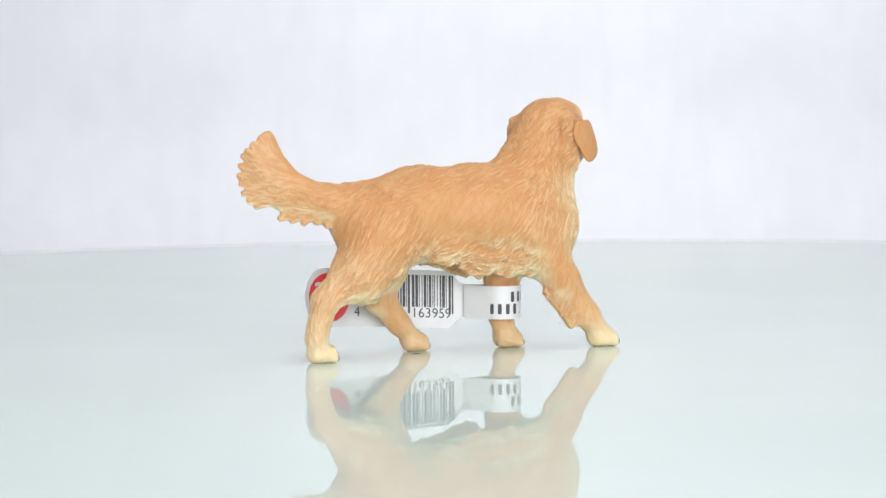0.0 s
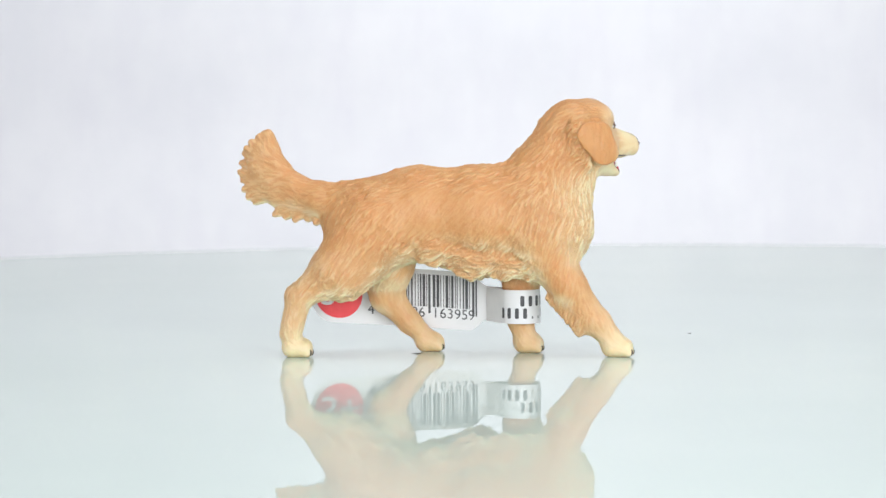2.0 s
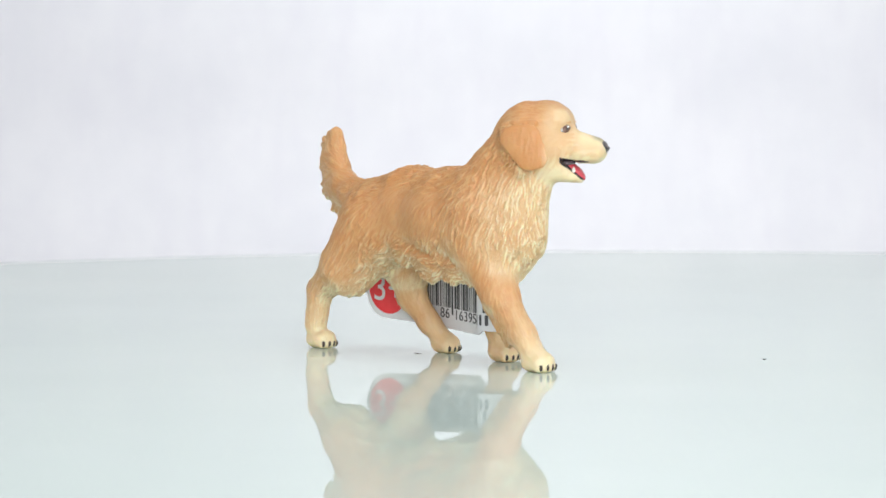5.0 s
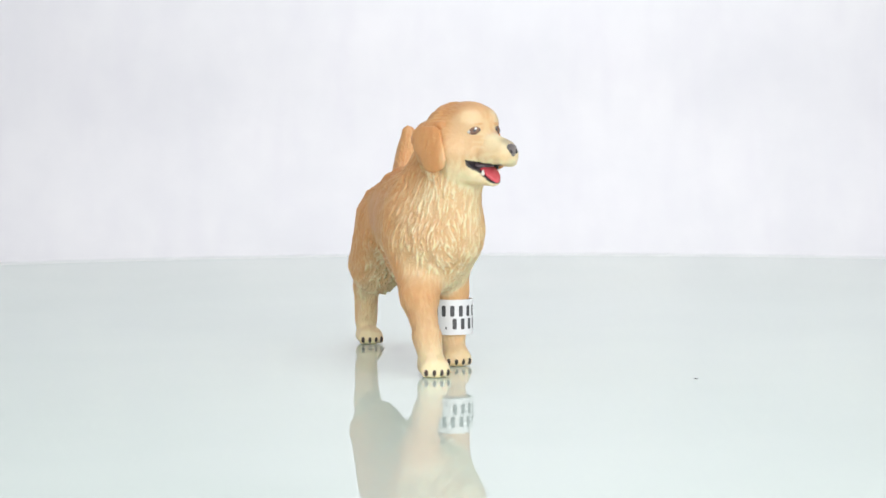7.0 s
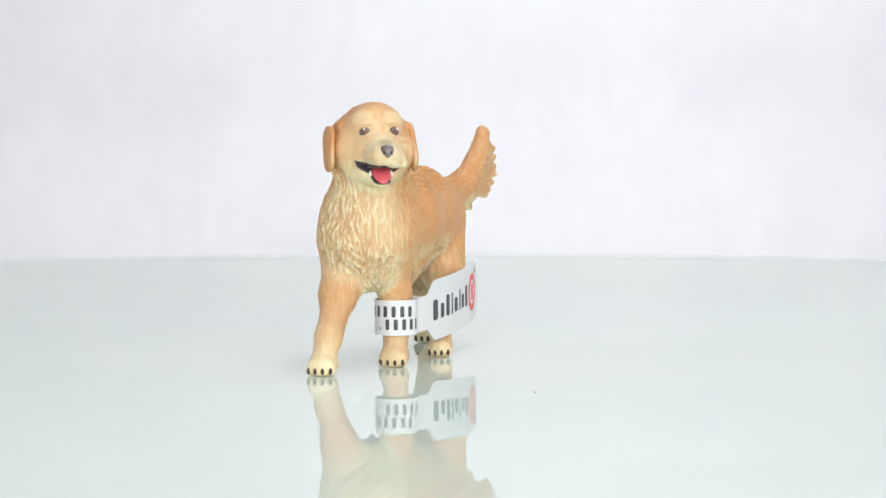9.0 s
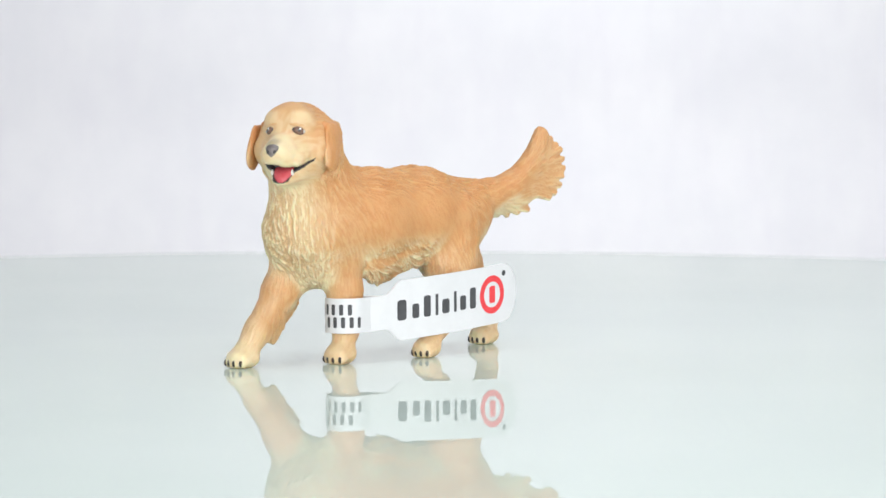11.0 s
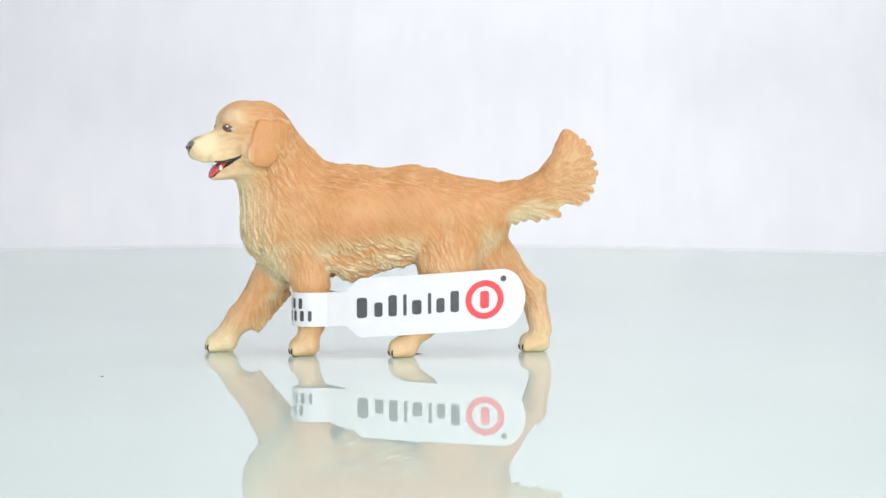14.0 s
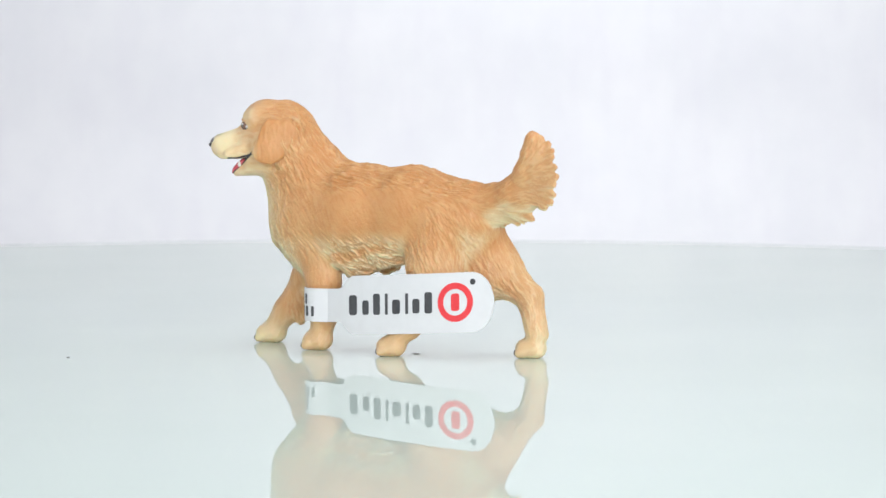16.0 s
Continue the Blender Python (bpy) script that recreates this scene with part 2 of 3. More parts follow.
def strands(v, e, lie, widen, lengthen, seed):
    """Combed noise: random values drawn out along the hair."""
    rng = np.random.default_rng(seed)
    x = rng.normal(size=len(v))
    cnt = np.bincount(e[:, 0], minlength=len(v))
    for _ in range(widen):
        x = 0.4 * x + 0.6 * np.bincount(e[:, 0], x[e[:, 1]], len(v)) / cnt
    d = v[e[:, 1]] - v[e[:, 0]]
    d /= np.maximum(np.linalg.norm(d, axis=1), 1e-9)[:, None]
    w = np.abs((d * lie[e[:, 0]]).sum(1)) ** 6 + 0.004
    tw = np.bincount(e[:, 0], w, len(v))
    for _ in range(lengthen):
        x = 0.3 * x + 0.7 * np.bincount(e[:, 0], w * x[e[:, 1]], len(v)) / tw
    x -= x.mean()
    return x / x.std()


def strokes(v, q, n, lie, chance, count, length, seed):
    """Sculpted hair lines: furrows that run from random spots along the hair. 1 in a furrow's middle, 0 between."""
    rng = np.random.default_rng(seed)
    pairs = np.concatenate([edges_of(q), q[:, [0, 2]], q[:, [2, 0]], q[:, [1, 3]], q[:, [3, 1]]])
    pairs = np.unique(pairs, axis=0)
    first = np.searchsorted(pairs[:, 0], np.arange(len(v)))
    size = np.bincount(pairs[:, 0], minlength=len(v))
    wide = int(min(size.max(), 12))
    slot = np.minimum(np.arange(wide)[None, :], size[:, None] - 1)
    near = pairs[first[:, None] + slot, 1]
    spot = rng.integers(0, len(v), count * 4)
    spot = spot[rng.random(len(spot)) < chance[spot]][:count]
    deep = rng.uniform(0.5, 1.0, len(spot))
    run = rng.uniform(0.6, 1.3, len(spot)) * length
    field = np.zeros(len(v))
    p = v[spot].copy()
    for k in range(int(length * 1.3)):
        taper = np.clip(np.minimum((k + 1) / 3, (run - k) / 4), 0, 1) * deep
        np.maximum.at(field, spot, taper)
        p = p + lie[spot] * 0.2
        cand = near[spot]
        d = ((v[cand] - p[:, None, :]) ** 2).sum(2)
        spot = np.where(d.min(1) < ((v[spot] - p) ** 2).sum(1), cand[np.arange(len(spot)), d.argmin(1)], spot)
        off = ((p - v[spot]) * n[spot]).sum(1)
        p = p - n[spot] * off[:, None]
    size = np.maximum(size, 1)
    return 0.6 * field + 0.5 * np.bincount(pairs[:, 0], field[pairs[:, 1]], len(v)) / size * 1.4


def smooth01(x, a, b):
    t = np.clip((x - a) / (b - a), 0, 1)
    return t * t * (3 - 2 * t)


# the head looks 27.5 degrees to the dog's left
HEAD = np.array((34.0, 0.65, 46.7))
FWD = np.array((math.cos(radians(27.5)), math.sin(radians(27.5)), 0.0))
SIDE = np.array((-math.sin(radians(27.5)), math.cos(radians(27.5)), 0.0))
UP = np.array((0.0, 0.0, 1.0))


def in_head(u, v, w):
    return HEAD + u * FWD + v * SIDE + w * UP


def head_uvw(x, y, z):
    dx, dy = x - HEAD[0], y - HEAD[1]
    return dx * FWD[0] + dy * FWD[1], dx * SIDE[0] + dy * SIDE[1], z - HEAD[2]


def lip_low(u):
    return -4.5 - 0.92 * (u - 5.3)


def mouth_gap(x, y, z):
    u, v, w = head_uvw(x, y, z)
    top = -4.4 - 0.25 * np.clip(u - 5.3, 0, 3.4) - 0.10 * np.clip(v, 0, 4)
    return np.maximum(np.maximum(w - top, lip_low(u) - w), 5.5 + 0.8 * smooth01(-v, 0, 2) - u)


def paw(skin, x, y, heading, long, wide, pale):
    """A paw with four toes, toes forward."""
    c, s = math.cos(radians(heading)), math.sin(radians(heading))

    def at(u, v, z):
        return (x + c * u - s * v, y + s * u + c * v, z)
    skin.blob(at(-long * 0.5, 0, 1.9), at(long * 0.25, 0, 1.9), 2.0, 2.1, k=1.2, cream=pale * 0.8, shag=0.25, fur=(c, s, -0.4), flat=((-s, c, 0), wide / 2.1))
    for i in range(4):
        v = (i - 1.5) / 1.5
        u = long * (0.62 - 0.16 * v * v)
        skin.blob(at(u - 1.0, v * wide * 0.66, 1.5), at(u, v * wide * 0.70, 1.05), 1.0, 0.95, k=0.35, cream=pale, shag=0.15, fur=(c, s, -0.5))


PAWS = {"front_right": (42.2, -7.5, 2, 3.4, 2.9), "front_left": (24.0, 1.9, 4, 3.1, 2.9),
        "hind_right": (-24.6, -4.4, 4, 3.3, 2.7), "hind_left": (3.1, 5.9, 8, 2.9, 2.5)}


def shape_body(skin):
    B = skin.blob
    # trunk
    B((-13, 0.6, 29.4), (0, -0.4, 29.7), 7.2, 9.4, k=3.5, fur=(-0.6, 0, -0.75), shag=0.5, flat=((0, 1, 0), 0.88))
    B((0, -0.4, 29.7), (14, -1.6, 29.2), 9.4, 10.1, k=3.5, fur=(-0.55, 0, -0.85), shag=0.55, flat=((0, 1, 0), 0.94))
    B((14, -1.6, 29.2), (25, -2.7, 28.2), 10.1, 10.0, k=3.5, fur=(-0.5, 0, -0.9), shag=0.65)
    B((25, -3.1, 28.4), (28.6, -3.1, 27.0), 9.2, 8.7, k=3, fur=(0, 0, -1), cream=0.45, shag=1.1)
    B((27, -2.6, 23.5), (26.5, -2.3, 21), 7.0, 5.6, k=3, fur=(0.1, 0, -1), cream=0.55, shag=1.05)
    # neck and nape
    B((23.2, -2.9, 32.5), (31.2, -0.1, 43.6), 8.5, 6.9, k=3, fur=(-0.55, 0, -1), shag=0.8)
    B((31, -1.5, 34), (32, -1, 38), 6.0, 6.0, k=3, fur=(0.1, 0, -1), cream=0.4, shag=0.9)
    # skull, brow, cheeks, muzzle, jaw
    B(in_head(-1.0, 0, 0.1), in_head(1.2, 0, 0.4), 6.8, 6.3, k=2.5, fur=(-1, -0.4, 0.1), shag=0.55)
    B(in_head(3.2, 0, 2.9), in_head(3.5, 0, 2.4), 3.6, k=2.0, fur=(-1, -0.4, 0.3), shag=0.15, cream=0.25)
    for s in (-1, 1):
        B(in_head(4.4, 2.7 * s, 3.1), in_head(5.0, 2.0 * s, 2.9), 2.0, k=1.8, shag=0.12, cream=0.45, fur=(-1, 0, 0.5))
        B(in_head(2.2, 3.7 * s, -3.2), in_head(5.6, 2.7 * s, -3.0), 3.0, 2.4, k=2.0, shag=0.15, cream=0.2, fur=(-1, 0, -0.6))
        B(in_head(2.0, 2.9 * s, -5.8), in_head(5.0, 2.5 * s, -6.0), 2.6, 1.9, k=1.6, shag=0.3, cream=0.22, fur=(-1, 0, -0.4))
    for s in (-1, 1):
        B(in_head(-1.4, 4.8 * s, 0.8), in_head(0.2, 4.7 * s, 0.9), 2.7, 2.4, k=2.0, shag=0.3, fur=(-0.6, 0, -1))
        B(in_head(-1.6, 5.0 * s, -2.2), in_head(1.8, 4.9 * s, -2.8), 3.5, 3.3, k=2.0, shag=0.4, cream=0.1, fur=(-0.6, 0, -1))
    for i in range(7):
        t = i / 6
        for s in (-1, 1):
            B(in_head(-4.4 + 2.8 * t * t, (6.3 + 0.5 * math.sin(3 * t)) * s, 1.4 - 8.4 * t), in_head(-5.6 + 3.0 * t * t, 6.0 * s, 0.2 - 8.6 * t), 1.45, 0.9, k=0.9, fur=(-0.6, 0, -1), shag=1.2, cream=0.12)
    B(in_head(8.6, 2.6, -4.2), in_head(11.4, 1.9, -4.3), 1.5, 1.4, k=0.9, shag=0.08, cream=0.7, fur=(-1, 0, -0.4))
    B(in_head(6.2, 0, -1.75), in_head(12.2, 0.1, -2.85), 3.25, 2.45, k=1.8, shag=0.16, cream=0.45, fur=(-1, -0.4, -0.3))
    for s in (-1, 1):
        B(in_head(9.2, 1.6 * s, -3.5), in_head(12.5, 1.05 * s, -3.6), 1.85, 1.6, k=0.9, shag=0.12, cream=0.45, fur=(-1, 0, -0.4))
    B(in_head(2.5, 0, -6.4), in_head(8.9, 0, -8.5), 3.2, 1.15, k=1.5, shag=0.25, cream=0.35, fur=(-1, 0, 0.0), flat=(SIDE, 1.6))
    # front right leg, stretched forward
    B((25.5, -6.6, 24), (31.4, -7.5, 15), 5.5, 3.8, k=3, fur=(-0.2, 0, -1), shag=0.4)
    B((31.4, -7.5, 15), (37.7, -7.6, 7.2), 3.6, 2.7, k=2, flat=((0, 1, 0), 0.9), fur=(0.5, 0, -1), shag=0.28)
    B((37.7, -7.6, 7.2), (40.8, -7.6, 3.4), 2.7, 2.4, k=1.5, fur=(0.5, 0, -1), shag=0.36, cream=0.35)
    for i in range(7):
        t = i / 6
        B((30.5 + 4.8 * t, -7.5, 13.0 - 6.6 * t), (27.6 + 6.3 * t, -7.5, 12.2 - 7.4 * t), 1.9 - 0.3 * t, 0.8, k=1.2, fur=(-0.6, 0, -1), shag=0.9, cream=0.15)
    # front left leg, upright
    B((23.5, 1.0, 24), (22.1, 1.7, 14.8), 5.2, 3.9, k=2.5, fur=(0, 0, -1), flat=((0, 1, 0), 0.82), shag=0.3)
    B((22.1, 1.7, 14.8), (21.9, 1.8, 7.2), 3.6, 2.55, k=1.5, flat=((0, 1, 0), 0.9), fur=(0, 0, -1), shag=0.22)
    B((21.9, 1.8, 7.2), (22.9, 1.8, 3.4), 2.6, 2.4, k=1.5, fur=(0.2, 0, -1), shag=0.36, cream=0.2)
    # hind right leg, pushed back
    B((-9, -3.2, 28), (-15.8, -4.6, 18.5), 7.6, 6.0, k=3.5, fur=(-0.6, 0, -1), shag=0.6)
    B((-6, -3.6, 24), (-14.5, -4.8, 15.5), 5.6, 3.6, k=3, fur=(-0.75, 0, -0.9), cream=0.1, shag=1.25)
    B((-16.5, -4.8, 18), (-24.5, -4.9, 12.6), 5.2, 2.7, k=2, fur=(-0.8, 0, -0.7), shag=0.9, cream=0.22)
    B((-24.5, -4.9, 12.6), (-26.3, -4.7, 5.0), 2.7, 2.4, k=1.5, fur=(-0.2, 0, -1), shag=0.5, cream=0.45)
    # hind left leg, under the body
    B((-8, 2.6, 28), (-6.5, 3.6, 19), 6.8, 6.0, k=2.0, fur=(-0.4, 0, -1), flat=((0, 1, 0), 0.86), shag=0.7)
    B((-6.5, 3.6, 18.5), (-6.3, 4.6, 12.0), 5.8, 3.6, k=2.0, fur=(0, 0, -1), flat=((0, 1, 0), 0.68), shag=0.4, cream=0.4)
    B((-6.3, 4.6, 12.0), (-1.5, 5.2, 6.3), 3.4, 2.4, k=1.5, fur=(0.6, 0, -0.7), shag=0.25, flat=((0, 1, 0), 0.8))
    B((-1.5, 5.2, 6.3), (2.0, 5.8, 3.0), 2.4, 2.0, k=1.2, fur=(0.6, 0, -0.8), shag=0.22, cream=0.2)
    for x, y, heading, long, wide in PAWS.values():
        paw(skin, x, y, heading, long, wide, 0.45 if y < 0 else 0.3)
    # belly fringe
    rng = random.Random(4)
    for i in range(26):
        x = 1.5 + (22 if i < 13 else 14.5) * (i % 13) / 12 + rng.uniform(-0.5, 0.5)
        y = (-6.6 if i < 13 else 3.4) - 0.05 * x
        drop = max(16.6, 20.8 - 0.33 * x) + rng.uniform(-0.5, 0.7)
        B((x + 1.0, y, drop + 3.2), (x - 0.6, y + (0.4 if i < 13 else -0.4), drop), 2.1, 0.7, k=1.7, fur=(-1, 0, -0.5), cream=0.16, shag=1.15)
    # tail: a bent core with a fan of feathers under and behind it
    spine = [np.array(p, float) for p in ((-12, 0.9, 32.4), (-20, 1.7, 32.6), (-25.2, 3.4, 34.6), (-29.2, 5.3, 39.0), (-31.5, 6.6, 45.7))]
    for i, (a, b) in enumerate(zip(spine, spine[1:])):
        B(a, b, (3.8, 3.5, 2.9, 2.0)[i], (3.5, 2.9, 2.0, 1.6)[i], k=2, fur=b - a + np.array((-0.5, 0, -0.5)), shag=0.45)
    # web between core and feathers
    B((-21, 1.8, 31.0), (-28.5, 4.0, 34.2), 2.6, 3.2, k=2, fur=(-1, 0.2, -0.3), flat=((0.2, 1, 0), 0.62), cream=0.1, shag=0.5)
    B((-28.0, 4.2, 34.6), (-32.3, 5.7, 40.0), 3.6, 3.4, k=2, fur=(-1, 0.1, 0), flat=((0.2, 1, 0), 0.55), cream=0.1, shag=0.5)
    B((-32.0, 5.7, 40.0), (-32.5, 6.6, 43.6), 2.8, 1.7, k=1.5, fur=(-1, 0.1, 0.4), flat=((0.2, 1, 0), 0.6), cream=0.1, shag=0.5)
    for i in range(17):
        t = i / 16
        if t < 0.36:
            p = t / 0.36
            root = np.array((-18.5 - 8.0 * p, 1.6 + 2.0 * p, 31.0 + 1.0 * p))
            tip = np.array((-18.8 - 12.6 * p, 1.6 + 2.6 * p, 27.9 + 2.2 * p * p))
        else:
            p = (t - 0.36) / 0.64
            ang = radians(238 - 136 * p)
            root = np.array((-29.0 - 2.6 * math.sin(math.pi * 0.75 * p), 4.2 + 2.2 * p, 34.0 + 9.0 * p))
            tip = np.array((-30.0 + 7.3 * math.cos(ang), 4.2 + 2.3 * p, 38.6 + 8.2 * math.sin(ang)))
        tip[1] = max(4.4 + 0.46 * (-30 - tip[0]), 6.4 * smooth01(tip[2], 38, 45))
        B(root, tip + rng.uniform(-0.3, 0.3), 2.0, 0.72, k=0.8, fur=tip - root, shag=0.6, cream=0.22, flat=((0.2, 1, 0), 0.85))


def build_body(root):
    skin = Skin((-40, -16, -1.2), (51, 13, 56), 0.17)
    shape_body(skin)
    skin.cut(mouth_gap, (33, -8, 34), (52, 14, 44))
    skin.blob(in_head(8.2, 2.7, -4.4), in_head(11.6, 1.9, -4.5), 1.25, 1.3, k=0.8, shag=0.1, cream=0.5, fur=(-1, 0, -0.4))
    skin.blob(in_head(7.4, 3.6, -3.9), in_head(10.5, 4.0, -4.9), 1.5, 0.85, k=0.9, shag=0.1, cream=0.55, fur=(-1, 0, -0.4))
    v, q = skin.nets()
    e = edges_of(q)
    cnt = np.bincount(e[:, 0], minlength=len(v))
    for _ in range(2):
        v = 0.5 * v + 0.5 * np.stack([np.bincount(e[:, 0], v[e[:, 1], k], len(v)) / cnt for k in range(3)], 1)
    n = vertex_normals(v, q)
    lie, cream, shag = skin.blend(v)
    x, y, z = v.T
    # the mid flank is nearly smooth; along the back the hair lies straight to the rear in short chips
    flat_side = smooth01(np.abs(n[:, 1]), 0.45, 0.85) * smooth01(z, 24, 28) * (1 - smooth01(z, 33, 38)) * smooth01(x, -8, 0) * (1 - smooth01(x, 14, 22))
    back = smooth01(n[:, 2], 0.25, 0.7) * smooth01(z, 27, 31) * (1 - smooth01(x, 20, 28)) * smooth01(x, -24, -18)
    left_calm = smooth01(n[:, 1], 0.15, 0.65) * smooth01(y, 0, 3) * smooth01(z, 22, 27) * (1 - smooth01(z, 34, 39)) * smooth01(x, -12, -4) * (1 - 0.5 * smooth01(x, 24, 29))
    shag = np.maximum(shag * (1 - 0.6 * flat_side) * (1 - 0.5 * left_calm), 0.85 * back)
    low_flank = smooth01(np.abs(n[:, 1]), 0.3, 0.7) * (1 - smooth01(z, 23, 27)) * smooth01(z, 15, 18) * smooth01(x, -2, 2) * (1 - smooth01(x, 16, 20))
    shag = np.maximum(shag, 1.1 * low_flank)
    lie = lie + back[:, None] * np.array((-1.6, 0, 0))
    wave = np.array([noise.noise(Vector(p) * 0.22) for p in v])
    knobs = np.array([noise.noise(Vector((p[0] * 0.42, p[1] * 0.42, p[2] * 0.42))) for p in v])
    swirl = np.cross(n, lie)
    lie = lie + ((0.4 + 1.2 * smooth01(shag, 0.85, 1.2)) * wave)[:, None] * swirl
    lie -= n * (n * lie).sum(1)[:, None]
    lie /= np.maximum(np.linalg.norm(lie, axis=1), 1e-6)[:, None]
    lock = strands(v, e, lie, 7, 34, 2)
    fine = strands(v, e, lie, 1, 18, 3)
    furrow = strokes(v, q, n, lie, np.clip(0.12 + 0.7 * shag, 0.05, 1), len(v) // 19, 13, 5)
    gap = mouth_gap(*v.T)
    u, hv, w = head_uvw(*v.T)
    on_head = smooth01(u, -9, -6) * smooth01(w, -11, -9)
    rim = lip_low(u)
    lips = (u > 5.2 + 0.8 * smooth01(-hv, 0, 2)) & (w > -11) & (w < -3.6) & (np.abs(hv) < 6) & ((np.abs(gap) < 0.22) | ((w < rim + 0.3) & (w > rim - 0.4)))
    lips &= u < 10.6
    shag = shag * (1 - smooth01(u, 2, 5) * on_head * 0.85)
    amp = np.clip(shag, 0.05, 1.3) ** 1.3
    push = amp * (0.09 * np.clip(lock, -1.8, 1.8) + 0.025 * np.clip(fine, -2, 2) + 0.06 - 0.44 * furrow) + back * 0.42 * knobs
    push[lips] *= 0.1
    v = v + n * push[:, None]
    v[:, 2] = np.maximum(v[:, 2], 0.02)
    # where cream paint was brushed on
    x, y, z = v.T
    right_side = smooth01(-hv, -1.5, 2.5)
    under = smooth01(-n[:, 2], 0.25, 0.75) * smooth01(z, 4, 12) * (1 - 0.7 * smooth01(z, 33, 37))
    flank = (1 - smooth01(z, 19.5, 25)) * smooth01(z, 14, 17) * smooth01(26 - x, 0, 6)
    feet = (1 - smooth01(z, 0.3, 8.0)) * np.where((y < -2.5), 0.85, 0.4)
    # High on ridges, low in furrows: dry-brush plus groove shading put into colour.
    brush_relief = smooth01(0.55 - furrow + 0.12 * lock, 0.0, 0.6)
    front = smooth01(n[:, 0], 0.15, 0.8) * smooth01(x, 16, 24) * (1 - smooth01(z, 38, 44)) * smooth01(z, 15, 20)
    inner = (1 - smooth01(z, 11, 19)) * (0.04 + 0.22 * smooth01(n[:, 0], 0.0, 0.7))
    mask = smooth01(u, 1.5, 5.5) * on_head * (1 - smooth01(w, 3.0, 6.0)) * (0.22 + 0.12 * np.clip(lock, -1, 1))
    c = np.clip(cream * 0.85 + 0.75 * under + 0.13 * flank + 0.6 * feet + 0.5 * front + inner + mask, 0, 1)
    streak = np.clip(shag - 0.25, 0, 0.9)
    c = np.clip(c * (1 - streak + streak * (0.3 + 0.95 * brush_relief)) + 0.05 * brush_relief * np.clip(shag, 0, 1.2), 0, 1)
    tx = np.clip((27 - z) / 9, 0, 1)
    seam = np.hypot(x + 15.6 - 2.0 * tx, 0 * z)
    c = np.maximum(c, 0.65 * (1 - smooth01(seam, 0.3, 2.4)) * smooth01(y, 1, 3) * smooth01(z, 16, 20) * (1 - smooth01(z, 24, 29)) * (0.5 + 0.5 * brush_relief))
    snout = smooth01(u, 6.5, 10.5) * smooth01(w, -7, -4) * (1 - smooth01(w, 0.5, 3)) * on_head
    c = np.maximum(c, 0.42 * right_side * smooth01(u, 1.0, 4.5) * smooth01(w, -9, -6) * (1 - smooth01(w, 4.0, 6.5)) * on_head)
    c = np.clip(np.maximum(c, snout * (0.62 + 0.35 * smooth01(w + 0.35 * hv, -4.5, -1.0))), 0, 1)
    c = np.maximum(c, 0.6 * smooth01(u, 3.2, 5.5) * smooth01(w, 1.8, 3.2) * (1 - smooth01(w, 4.6, 6.2)) * on_head * smooth01(np.abs(hv), 0.6, 1.8))
    dark = lips.astype(float)
    bridge = smooth01(u, 10.8, 13.2) * (1 - smooth01(np.abs(hv), 0.7, 1.9)) * smooth01(w, -2.4, -0.9) * on_head
    dark = np.maximum(dark, 0.45 * bridge)
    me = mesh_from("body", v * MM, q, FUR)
    for key, val in (("cream", c), ("dark", dark), ("relief_tone", brush_relief * np.clip(0.15 + 0.42 * shag, 0, 0.8))):
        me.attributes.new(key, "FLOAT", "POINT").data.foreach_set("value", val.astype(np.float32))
    part("body", me, root, "tan vinyl body with sculpted fur, cream brushwork and relief shading in the paint")
    return skin


